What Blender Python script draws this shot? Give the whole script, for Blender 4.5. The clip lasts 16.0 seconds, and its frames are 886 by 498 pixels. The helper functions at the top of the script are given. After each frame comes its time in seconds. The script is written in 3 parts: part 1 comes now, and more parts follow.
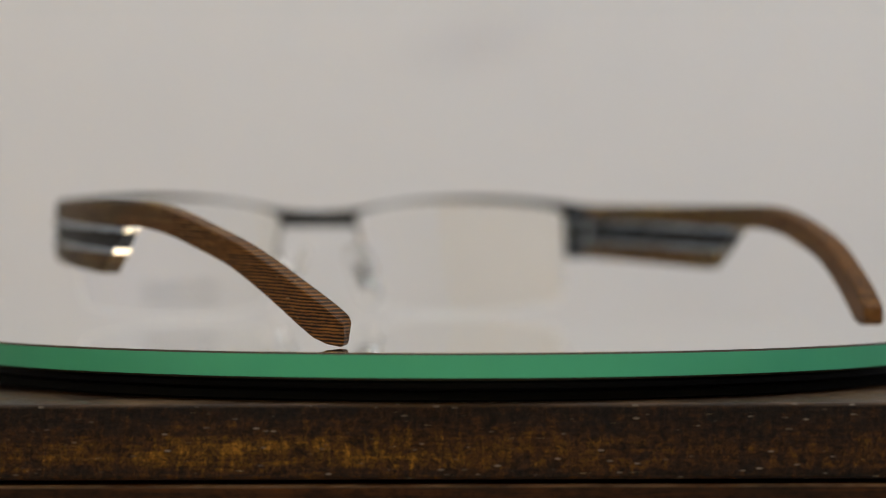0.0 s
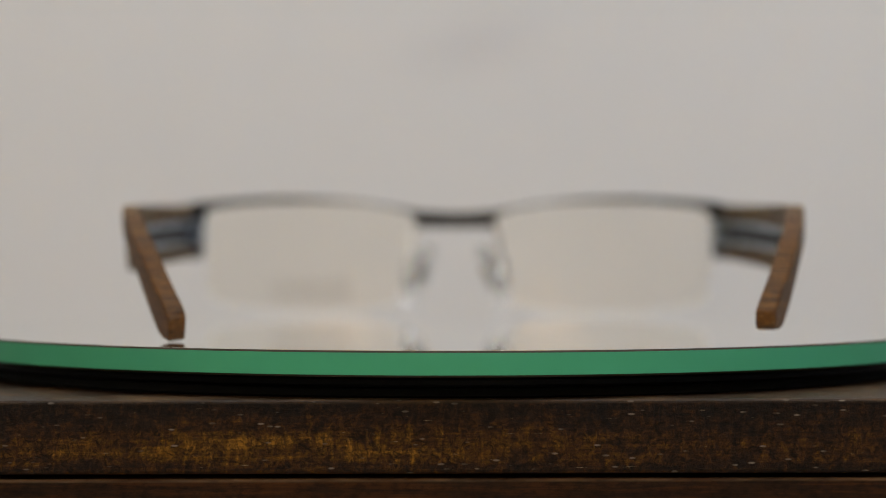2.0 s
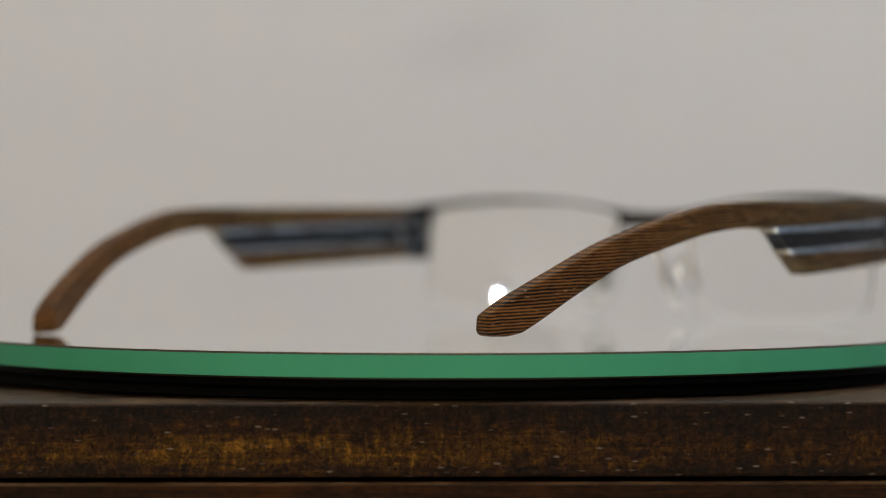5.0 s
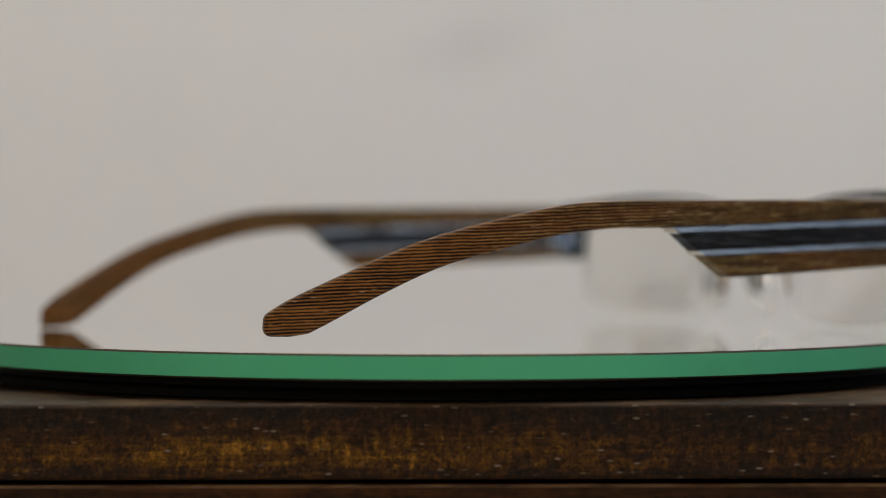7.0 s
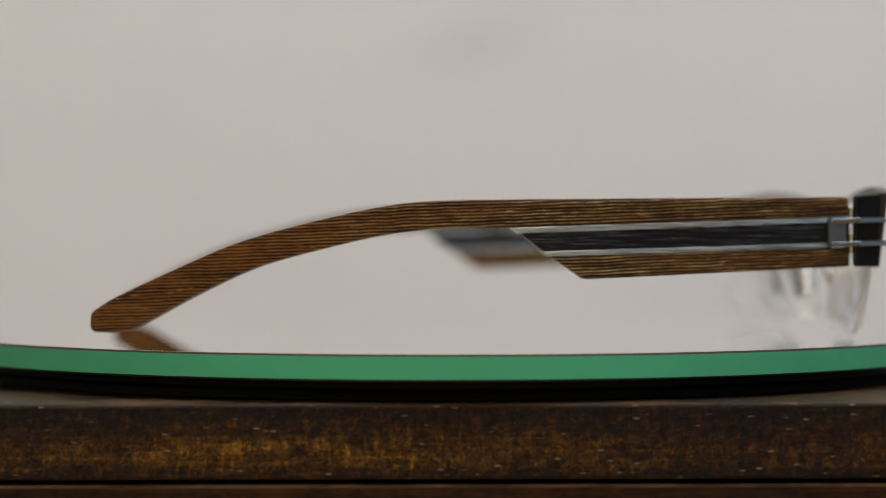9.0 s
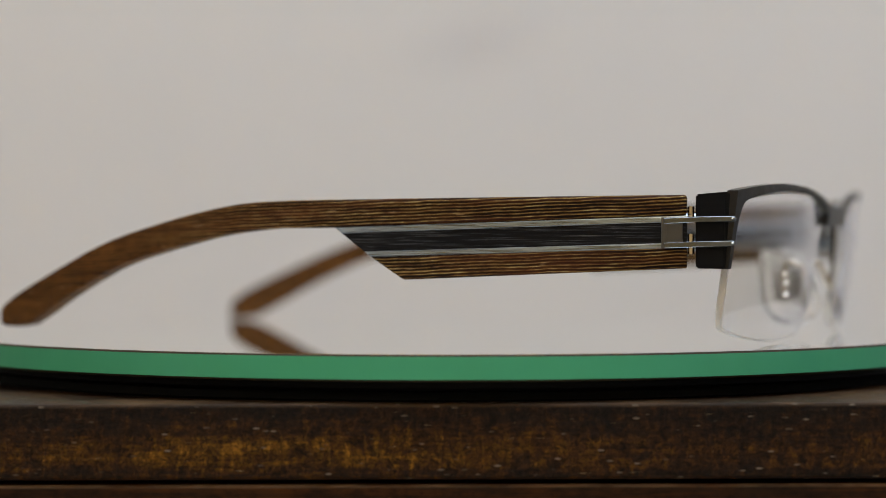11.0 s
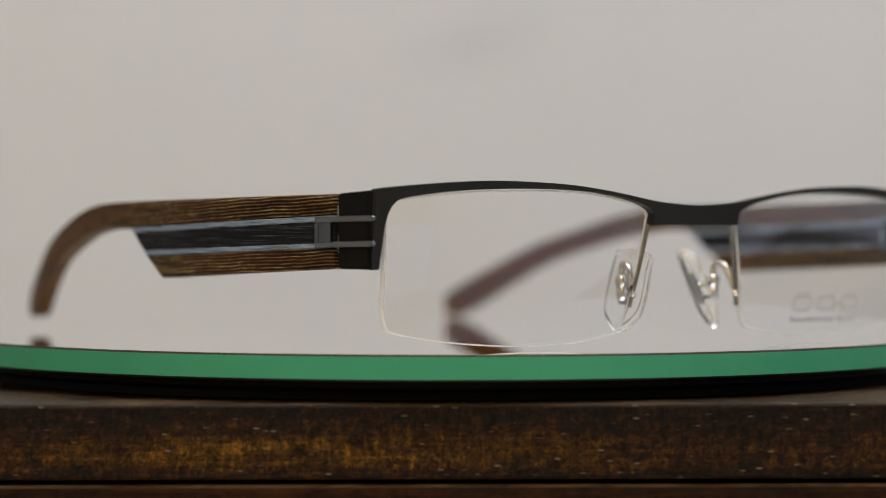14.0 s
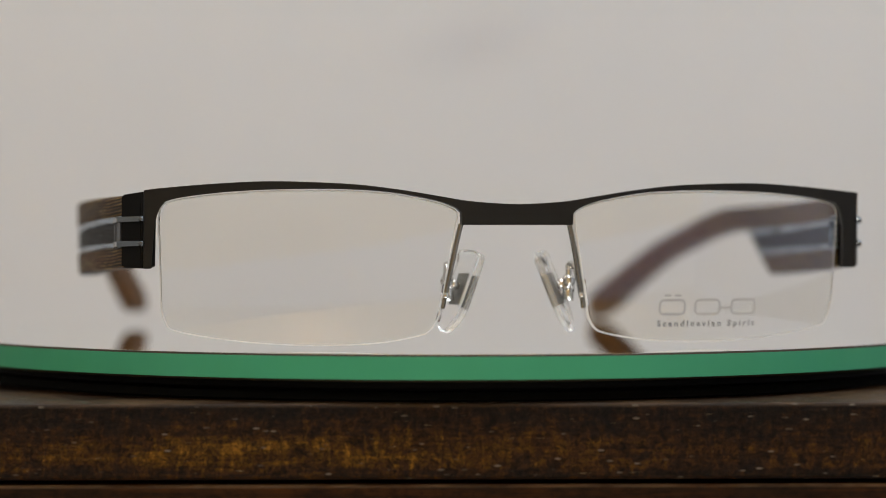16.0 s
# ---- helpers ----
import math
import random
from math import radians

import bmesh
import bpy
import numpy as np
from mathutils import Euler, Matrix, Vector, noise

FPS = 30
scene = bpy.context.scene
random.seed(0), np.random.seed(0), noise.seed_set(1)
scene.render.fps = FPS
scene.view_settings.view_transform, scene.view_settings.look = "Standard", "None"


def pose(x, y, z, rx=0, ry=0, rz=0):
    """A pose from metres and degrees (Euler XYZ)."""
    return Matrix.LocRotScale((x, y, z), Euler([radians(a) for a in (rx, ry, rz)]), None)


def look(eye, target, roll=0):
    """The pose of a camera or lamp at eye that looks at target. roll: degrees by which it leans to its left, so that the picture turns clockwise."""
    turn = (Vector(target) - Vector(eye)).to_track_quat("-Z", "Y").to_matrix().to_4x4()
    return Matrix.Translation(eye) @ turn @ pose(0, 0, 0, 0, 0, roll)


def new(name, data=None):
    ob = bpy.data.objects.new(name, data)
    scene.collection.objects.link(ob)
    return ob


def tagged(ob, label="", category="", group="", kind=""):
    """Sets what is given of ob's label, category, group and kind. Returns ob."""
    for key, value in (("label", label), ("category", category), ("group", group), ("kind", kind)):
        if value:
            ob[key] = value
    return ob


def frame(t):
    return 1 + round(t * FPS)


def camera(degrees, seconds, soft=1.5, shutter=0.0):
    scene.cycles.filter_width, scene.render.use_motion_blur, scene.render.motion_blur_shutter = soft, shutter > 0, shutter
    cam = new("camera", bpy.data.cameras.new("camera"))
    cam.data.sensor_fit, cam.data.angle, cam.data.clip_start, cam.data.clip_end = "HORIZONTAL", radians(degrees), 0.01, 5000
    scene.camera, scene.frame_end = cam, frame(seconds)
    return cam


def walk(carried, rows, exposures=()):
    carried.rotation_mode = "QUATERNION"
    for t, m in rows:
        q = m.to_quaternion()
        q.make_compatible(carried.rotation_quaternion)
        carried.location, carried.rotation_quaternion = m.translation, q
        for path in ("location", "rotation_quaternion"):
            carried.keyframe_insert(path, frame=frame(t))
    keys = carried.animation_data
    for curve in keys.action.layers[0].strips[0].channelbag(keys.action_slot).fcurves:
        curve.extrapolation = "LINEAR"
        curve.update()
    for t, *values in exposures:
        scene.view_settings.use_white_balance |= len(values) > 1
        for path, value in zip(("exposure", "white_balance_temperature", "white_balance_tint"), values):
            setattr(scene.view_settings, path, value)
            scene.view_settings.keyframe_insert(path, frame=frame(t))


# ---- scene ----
cam = camera(20.989, 16.0, soft=0.92)
cam.data.dof.use_dof = True
cam.data.dof.focus_distance = 0.428
cam.data.dof.aperture_fstop = 8.6
EYE = (0.0, 0.0, 0.02041)
VIEW = look(EYE, (0.0, 1.0, 0.02041 - 0.005497), 0.011)
BACK = pose(0.0, -0.0105, 0.00004) @ VIEW      # the picture draws back a little while the focus reaches the far frame
walk(cam, [(0.0, VIEW), (1.6, VIEW), (1.8, BACK), (2.2, BACK), (2.4, VIEW), (3.0, VIEW), (3.3, BACK), (4.2, BACK), (5.6, VIEW), (16.0, VIEW)], exposures=[(0.0, 0.05), (0.6, -0.04), (1.4, -0.07), (2.0, 0.0), (2.5, -0.15), (3.0, -0.11), (3.6, -0.05), (4.2, -0.06), (7.0, -0.02), (9.0, 0.07), (12.5, 0.04), (16.0, 0.07)])

MM = 0.001
AXIS = (0.00036, 0.51656)      # axis of the turntable
DISC_R = 0.1051                # radius of the glass plate
PLATE_T = 0.00476               # its thickness
TOP = -0.00858                  # top of the wooden sideboard
WALL_Y = 1.30

# ---- world and lamps ----
world = bpy.data.worlds.new("world")
world.use_nodes = True
world.node_tree.nodes["Background"].inputs[0].default_value = (0.9, 0.95, 1.0, 1)
world.node_tree.nodes["Background"].inputs[1].default_value = 0.02
scene.world = world


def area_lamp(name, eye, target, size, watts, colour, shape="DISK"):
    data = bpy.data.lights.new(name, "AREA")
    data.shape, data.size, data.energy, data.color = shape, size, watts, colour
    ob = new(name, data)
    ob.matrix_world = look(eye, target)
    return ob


area_lamp("ceiling_light_panel", (0.22, 0.15, 1.385), (0.22, 0.16, 0), 0.9, 21.0, (0.808, 0.892, 1.0), "SQUARE")
area_lamp("ceiling_downlight", (-0.02, 0.95, 1.385), (-0.02, 0.951, 0), 0.28, 3.6, (1.0, 0.84, 0.60))
# Added warm lamp: brightens the out-of-view rear wall that the lenses reflect.
area_lamp("added_rear_wash", (0.05, -1.24, 1.385), (0.05, -1.25, 0), 0.22, 9.0, (1.0, 0.79, 0.52))
area_lamp("wall_lamp", (-1.45, -0.45, 0.625), (0, 0.5, 0.05), 0.06, 3.2, (1.0, 0.90, 0.74))


# ---- materials ----
def material(name):
    m = bpy.data.materials.new(name)
    m.use_nodes = True
    nt = m.node_tree
    return m, nt, nt.nodes["Principled BSDF"]


def setp(bsdf, **kw):
    for k, v in kw.items():
        bsdf.inputs[k.replace("_", " ")].default_value = v


def coords(nt, scale=(1, 1, 1), kind="Object"):
    tc = nt.nodes.new("ShaderNodeTexCoord")
    mp = nt.nodes.new("ShaderNodeMapping")
    mp.inputs["Scale"].default_value = scale
    nt.links.new(tc.outputs[kind], mp.inputs["Vector"])
    return mp.outputs["Vector"]


def noise_tex(nt, vec, scale, detail=4.0, rough=0.55, distort=0.0):
    n = nt.nodes.new("ShaderNodeTexNoise")
    n.inputs["Scale"].default_value = scale
    n.inputs["Detail"].default_value = detail
    n.inputs["Roughness"].default_value = rough
    n.inputs["Distortion"].default_value = distort
    nt.links.new(vec, n.inputs["Vector"])
    return n.outputs["Fac"]


def ramp(nt, fac, stops):
    r = nt.nodes.new("ShaderNodeValToRGB")
    els = r.color_ramp.elements
    while len(els) < len(stops):
        els.new(0.5)
    for e, (pos, col) in zip(els, stops):
        e.position, e.color = pos, (*col, 1) if len(col) == 3 else col
    nt.links.new(fac, r.inputs["Fac"])
    return r.outputs["Color"]


def mix(nt, fac, a, b, mode="MIX"):
    n = nt.nodes.new("ShaderNodeMix")
    n.data_type, n.blend_type = "RGBA", mode
    for sock, val in ((n.inputs[0], fac), (n.inputs[6], a), (n.inputs[7], b)):
        if isinstance(val, bpy.types.NodeSocket):
            nt.links.new(val, sock)
        else:
            sock.default_value = val if not isinstance(val, tuple) else (*val, 1)
    return n.outputs[2]


def maths(nt, op, a, b=0.0):
    n = nt.nodes.new("ShaderNodeMath")
    n.operation = op
    for sock, val in ((n.inputs[0], a), (n.inputs[1], b)):
        if isinstance(val, bpy.types.NodeSocket):
            nt.links.new(val, sock)
        else:
            sock.default_value = val
    return n.outputs[0]


def bump(nt, bsdf, height, strength, dist):
    b = nt.nodes.new("ShaderNodeBump")
    b.inputs["Strength"].default_value = strength
    b.inputs["Distance"].default_value = dist
    nt.links.new(height, b.inputs["Height"])
    nt.links.new(b.outputs["Normal"], bsdf.inputs["Normal"])


def make_plaster(name, base, vary=0.03):
    m, nt, b = material(name)
    v = coords(nt)
    big = noise_tex(nt, v, 2.2, 3)
    fine = noise_tex(nt, v, 90, 5)
    lo = tuple(c * (1 - vary) for c in base)
    hi = tuple(min(1, c * (1 + vary)) for c in base)
    nt.links.new(ramp(nt, big, [(0.3, lo), (0.7, hi)]), b.inputs["Base Color"])
    setp(b, Roughness=0.85)
    bump(nt, b, fine, 0.15, 0.002)
    return m


def make_back_wall():
    """Painted wall with one faint, soft-edged grey patch."""
    m, nt, b = material("painted wall")
    v = coords(nt)
    big = noise_tex(nt, v, 3.0, 3)
    fine = noise_tex(nt, v, 120, 5)
    col = ramp(nt, big, [(0.3, (0.633, 0.642, 0.659)), (0.7, (0.679, 0.683, 0.691))])
    mp = nt.nodes.new("ShaderNodeMapping")
    mp.vector_type = "TEXTURE"
    mp.inputs["Location"].default_value = (0.018, 0.0, 0.125)
    mp.inputs["Rotation"].default_value = (0, radians(-12), 0)
    mp.inputs["Scale"].default_value = (0.066, 10.0, 0.027)
    nt.links.new(v, mp.inputs["Vector"])
    ln = nt.nodes.new("ShaderNodeVectorMath")
    ln.operation = "LENGTH"
    nt.links.new(mp.outputs["Vector"], ln.inputs[0])
    wob = maths(nt, "ADD", ln.outputs["Value"], maths(nt, "MULTIPLY", noise_tex(nt, v, 30, 3), 0.5))
    grey_patch = ramp(nt, wob, [(0.30, (0.45, 0.45, 0.45)), (1.05, (0, 0, 0))])
    nt.links.new(mix(nt, grey_patch, col, (0.50, 0.505, 0.535)), b.inputs["Base Color"])
    setp(b, Roughness=0.8)
    bump(nt, b, fine, 0.1, 0.001)
    return m


def make_two_tone():
    """Ochre over pale, softly divided: tones standing in for light the lenses reflect."""
    m, nt, b = material("ochre over pale reflection tones")
    v = coords(nt)
    big = noise_tex(nt, v, 2.5, 4)
    fine = noise_tex(nt, v, 90, 5)
    ochre = ramp(nt, big, [(0.3, (0.66, 0.47, 0.22)), (0.7, (0.80, 0.61, 0.33))])
    pale = ramp(nt, big, [(0.3, (0.76, 0.79, 0.86)), (0.7, (0.80, 0.83, 0.90))])
    sep = nt.nodes.new("ShaderNodeSeparateXYZ")
    nt.links.new(v, sep.inputs[0])
    edge = maths(nt, "ADD", sep.outputs[2], maths(nt, "MULTIPLY", sep.outputs[0], -0.12))
    edge = maths(nt, "ADD", edge, maths(nt, "MULTIPLY", big, 0.08))
    cut = nt.nodes.new("ShaderNodeMapRange")
    cut.inputs["From Min"].default_value, cut.inputs["From Max"].default_value = -0.40, -0.36
    nt.links.new(edge, cut.inputs["Value"])
    nt.links.new(mix(nt, cut.outputs[0], pale, ochre), b.inputs["Base Color"])
    setp(b, Roughness=0.85)
    bump(nt, b, fine, 0.15, 0.002)
    return m


def make_slab_wood():
    """Dark stained hardwood with an amber worn band, dark flecks and pale pores."""
    m, nt, b = material("dark stained hardwood")
    v = coords(nt)
    blot = noise_tex(nt, coords(nt, (16, 16, 60)), 1.0, 4, 0.6, 0.3)
    mottle = noise_tex(nt, coords(nt, (330, 330, 300)), 1.0, 8, 0.75, 0.8)
    grain = noise_tex(nt, coords(nt, (45, 45, 900)), 1.0, 8, 0.7, 0.3)
    fine = noise_tex(nt, coords(nt, (700, 700, 1800)), 1.0, 4, 0.7)
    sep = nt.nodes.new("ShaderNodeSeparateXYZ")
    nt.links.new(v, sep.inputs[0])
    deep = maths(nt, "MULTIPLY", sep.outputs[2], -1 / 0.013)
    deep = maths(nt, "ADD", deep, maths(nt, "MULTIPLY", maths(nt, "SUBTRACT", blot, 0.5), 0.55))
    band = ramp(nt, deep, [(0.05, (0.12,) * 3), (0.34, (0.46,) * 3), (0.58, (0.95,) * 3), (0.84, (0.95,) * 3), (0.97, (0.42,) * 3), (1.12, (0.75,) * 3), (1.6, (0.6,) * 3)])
    along = maths(nt, "ADD", maths(nt, "MULTIPLY", sep.outputs[0], 5.0), 0.5)
    along = ramp(nt, along, [(0.08, (0.60,) * 3), (0.28, (0.84,) * 3), (0.5, (0.82,) * 3), (0.62, (0.62,) * 3), (0.74, (0.5,) * 3), (1.0, (0.5,) * 3)])
    worn = maths(nt, "ADD", maths(nt, "MULTIPLY", mix(nt, 1.0, band, along, "MULTIPLY"), 0.58), 0.32)
    curl = noise_tex(nt, coords(nt, (400, 300, 150)), 1.0, 6, 0.7, 1.8)
    worn = maths(nt, "ADD", worn, maths(nt, "MULTIPLY", maths(nt, "SUBTRACT", curl, 0.5), 0.95))
    worn = maths(nt, "ADD", worn, maths(nt, "MULTIPLY", maths(nt, "SUBTRACT", mottle, 0.5), 0.9))
    worn = maths(nt, "ADD", worn, maths(nt, "MULTIPLY", maths(nt, "SUBTRACT", grain, 0.5), 0.75))
    dash = noise_tex(nt, coords(nt, (190, 190, 2200)), 1.0, 3, 0.6)
    base = ramp(nt, worn, [(0.30, (0.0040, 0.0034, 0.0034)), (0.50, (0.0165, 0.0078, 0.0040)), (0.66, (0.036, 0.0140, 0.0028)), (0.82, (0.078, 0.0350, 0.0030)), (1.00, (0.20, 0.098, 0.010))])
    base = mix(nt, ramp(nt, fine, [(0.5, (0, 0, 0)), (0.72, (0.4, 0.4, 0.4))]), base, (0.028, 0.014, 0.007))
    base = mix(nt, ramp(nt, dash, [(0.675, (0, 0, 0)), (0.72, (0.9, 0.9, 0.9))]), base, (0.20, 0.16, 0.10))
    nick = noise_tex(nt, coords(nt, (620, 620, 760)), 1.0, 5, 0.75, 1.2)
    base = mix(nt, 1.0, base, ramp(nt, nick, [(0.38, (0.16, 0.16, 0.18)), (0.50, (0.80, 0.80, 0.80)), (0.62, (1.4, 1.36, 1.25))]), "MULTIPLY")
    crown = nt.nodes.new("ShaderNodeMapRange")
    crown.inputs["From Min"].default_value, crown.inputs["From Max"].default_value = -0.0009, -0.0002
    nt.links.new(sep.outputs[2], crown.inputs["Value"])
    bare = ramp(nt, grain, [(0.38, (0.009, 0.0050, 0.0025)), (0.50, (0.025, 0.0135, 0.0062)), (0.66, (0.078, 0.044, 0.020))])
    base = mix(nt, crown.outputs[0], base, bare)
    vo = nt.nodes.new("ShaderNodeTexVoronoi")
    vo.inputs["Scale"].default_value = 1.0
    nt.links.new(coords(nt, (230, 420, 760)), vo.inputs["Vector"])
    spots = ramp(nt, vo.outputs["Distance"], [(0.10, (0.9, 0.9, 0.9)), (0.17, (0, 0, 0))])
    gate = ramp(nt, noise_tex(nt, v, 160, 3), [(0.43, (0, 0, 0)), (0.56, (1, 1, 1))])
    base = mix(nt, mix(nt, 1.0, spots, gate, "MULTIPLY"), base, (0.15, 0.125, 0.10))
    nt.links.new(base, b.inputs["Base Color"])
    nt.links.new(ramp(nt, grain, [(0.3, (0.36, 0.36, 0.36)), (0.7, (0.62, 0.62, 0.62))]), b.inputs["Roughness"])
    b.inputs["Specular IOR Level"].default_value = 0.13
    bump(nt, b, mix(nt, 0.35, mix(nt, 0.5, mottle, curl), fine), 0.9, 0.0006)
    return m


def make_drawer_wood():
    """Red-brown stained board; its colour is rubbed off along its upper edge."""
    m, nt, b = material("red-brown stained board")
    v = coords(nt)
    broad = noise_tex(nt, coords(nt, (14, 14, 30)), 1.0, 4, 0.6, 0.6)
    grain = noise_tex(nt, coords(nt, (60, 60, 1100)), 1.0, 7, 0.7, 0.4)
    speck = noise_tex(nt, coords(nt, (500, 500, 900)), 1.0, 5, 0.75)
    tone = maths(nt, "ADD", maths(nt, "MULTIPLY", broad, 0.9), maths(nt, "MULTIPLY", maths(nt, "SUBTRACT", grain, 0.5), 0.7))
    col = ramp(nt, tone, [(0.28, (0.006, 0.0038, 0.0030)), (0.46, (0.019, 0.0080, 0.0036)), (0.60, (0.045, 0.0150, 0.0034)), (0.78, (0.095, 0.034, 0.006))])
    col = mix(nt, 1.0, col, ramp(nt, speck, [(0.36, (0.4, 0.4, 0.42)), (0.55, (1.0, 1.0, 1.0))]), "MULTIPLY")
    sep = nt.nodes.new("ShaderNodeSeparateXYZ")
    nt.links.new(v, sep.inputs[0])
    rub = nt.nodes.new("ShaderNodeMapRange")
    rub.inputs["From Min"].default_value, rub.inputs["From Max"].default_value = -0.0148, -0.0143
    nt.links.new(sep.outputs[2], rub.inputs["Value"])
    rub = maths(nt, "MULTIPLY", rub.outputs[0], ramp(nt, noise_tex(nt, coords(nt, (45, 45, 200)), 1.0, 5, 0.7), [(0.40, (0.1, 0.1, 0.1)), (0.6, (1, 1, 1))]))
    col = mix(nt, rub, col, (0.12, 0.075, 0.042))
    nt.links.new(col, b.inputs["Base Color"])
    setp(b, Roughness=0.45)
    b.inputs["Specular IOR Level"].default_value = 0.13
    bump(nt, b, grain, 0.4, 0.0003)
    return m


def make_lam_wood():
    """Layered veneer: thin dark glue lines run level through the whole temple."""
    m, nt, b = material("striped laminated wood")
    tc = nt.nodes.new("ShaderNodeTexCoord")
    dot = nt.nodes.new("ShaderNodeVectorMath")
    dot.operation = "DOT_PRODUCT"
    dot.inputs[1].default_value = (0, 0.04, 1.0)
    nt.links.new(tc.outputs["Object"], dot.inputs[0])
    sep = nt.nodes.new("ShaderNodeSeparateXYZ")
    nt.links.new(tc.outputs["Object"], sep.inputs[0])
    flat = nt.nodes.new("ShaderNodeCombineXYZ")
    nt.links.new(sep.outputs[0], flat.inputs[0])
    nt.links.new(sep.outputs[1], flat.inputs[1])
    nt.links.new(dot.outputs["Value"], flat.inputs[2])

    def layer(scale, detail, rough=0.6):
        mp = nt.nodes.new("ShaderNodeMapping")
        mp.inputs["Scale"].default_value = scale
        nt.links.new(flat.outputs[0], mp.inputs["Vector"])
        return noise_tex(nt, mp.outputs["Vector"], 1.0, detail, rough)

    wav = layer((40, 75, 60), 3)
    ph = maths(nt, "ADD", maths(nt, "MULTIPLY", dot.outputs["Value"], 1000 / 0.60), maths(nt, "MULTIPLY", wav, 1.5))
    fr = maths(nt, "FRACT", ph)
    tri = maths(nt, "MULTIPLY", maths(nt, "ABSOLUTE", maths(nt, "SUBTRACT", fr, 0.5)), 2.0)
    streak = layer((90, 60, 1500), 4, 0.7)
    fleck = layer((900, 500, 2600), 3, 0.6)
    thread = layer((120, 150, 5200), 4, 0.7)
    gap = layer((60, 110, 1700), 3, 0.6)
    tri = maths(nt, "ADD", maths(nt, "MULTIPLY", tri, 0.95), -0.13)
    for tex, amount in ((streak, 1.15), (thread, 0.95), (fleck, 0.85), (gap, 0.7)):
        tri = maths(nt, "ADD", tri, maths(nt, "MULTIPLY", maths(nt, "SUBTRACT", tex, 0.5), amount))
    col = ramp(nt, tri, [(0.18, (0.0055, 0.0026, 0.0014)), (0.36, (0.040, 0.0165, 0.0055)), (0.56, (0.092, 0.047, 0.0130)), (0.80, (0.185, 0.130, 0.044)), (1.04, (0.40, 0.325, 0.145))])
    patch = layer((60, 22, 420), 4)
    col = mix(nt, ramp(nt, patch, [(0.45, (0, 0, 0)), (0.70, (0.55, 0.55, 0.55))]), col, (0.090, 0.026, 0.009))
    sanded = nt.nodes.new("ShaderNodeMapRange")
    sanded.inputs["From Min"].default_value, sanded.inputs["From Max"].default_value = 0.072, 0.122
    sanded.inputs["To Max"].default_value = 1.0
    nt.links.new(sep.outputs[1], sanded.inputs["Value"])
    plain = ramp(nt, tri, [(0.03, (0.0040, 0.0017, 0.0009)), (0.20, (0.028, 0.0098, 0.0024)), (0.37, (0.072, 0.0275, 0.0058)), (0.78, (0.155, 0.068, 0.0130))])
    col = mix(nt, sanded.outputs[0], col, plain)
    vo = nt.nodes.new("ShaderNodeTexVoronoi")
    vo.inputs["Scale"].default_value = 1.0
    mv = nt.nodes.new("ShaderNodeMapping")
    mv.inputs["Scale"].default_value = (620, 150, 1100)
    nt.links.new(flat.outputs[0], mv.inputs["Vector"])
    nt.links.new(mv.outputs["Vector"], vo.inputs["Vector"])
    pores = ramp(nt, vo.outputs["Distance"], [(0.10, (0.45, 0.45, 0.45)), (0.17, (0, 0, 0))])
    gate = ramp(nt, layer((170, 120, 170), 3), [(0.46, (0, 0, 0)), (0.55, (1, 1, 1))])
    col = mix(nt, mix(nt, 1.0, pores, gate, "MULTIPLY"), col, (0.34, 0.23, 0.12))
    nt.links.new(col, b.inputs["Base Color"])
    setp(b, Roughness=0.5)
    b.inputs["Specular IOR Level"].default_value = 0.10
    bump(nt, b, tri, 0.5, 0.00012)
    return m


def make_black_core():
    m, nt, b = material("black brushed wood")
    g = noise_tex(nt, coords(nt, (100, 70, 3200)), 1.0, 5, 0.75)
    nt.links.new(ramp(nt, g, [(0.48, (0.003, 0.0032, 0.0045)), (0.55, (0.010, 0.011, 0.014)), (0.60, (0.035, 0.038, 0.045)), (0.70, (0.11, 0.115, 0.13))]), b.inputs["Base Color"])
    setp(b, Roughness=0.5)
    b.inputs["Specular IOR Level"].default_value = 0.12
    bump(nt, b, g, 0.4, 0.0001)
    return m


def make_metal(name, colour, rough, metallic=1.0, stretch=(300, 60, 2000), amount=0.25):
    m, nt, b = material(name)
    g = noise_tex(nt, coords(nt, stretch), 1.0, 4, 0.6)
    nt.links.new(ramp(nt, g, [(0.3, tuple(c * (1 - amount) for c in colour)), (0.7, colour)]), b.inputs["Base Color"])
    nt.links.new(ramp(nt, g, [(0.3, (rough * 0.8,) * 3), (0.7, (min(1, rough * 1.25),) * 3)]), b.inputs["Roughness"])
    setp(b, Metallic=metallic)
    return m


def make_glass(name, tint, rough, ior):
    m, nt, b = material(name)
    setp(b, Base_Color=(*tint, 1), Roughness=rough, IOR=ior)
    b.inputs["Transmission Weight"].default_value = 1.0
    return m


def make_plate_top():
    m, nt, b = material("mirror plate surface")
    g = noise_tex(nt, coords(nt), 55, 4)
    nt.links.new(ramp(nt, g, [(0.35, (0.90, 0.915, 0.905)), (0.7, (0.93, 0.94, 0.93))]), b.inputs["Base Color"])
    nt.links.new(ramp(nt, g, [(0.4, (0.004, 0.004, 0.004)), (0.75, (0.02, 0.02, 0.02))]), b.inputs["Roughness"])
    setp(b, Metallic=1.0)
    return m


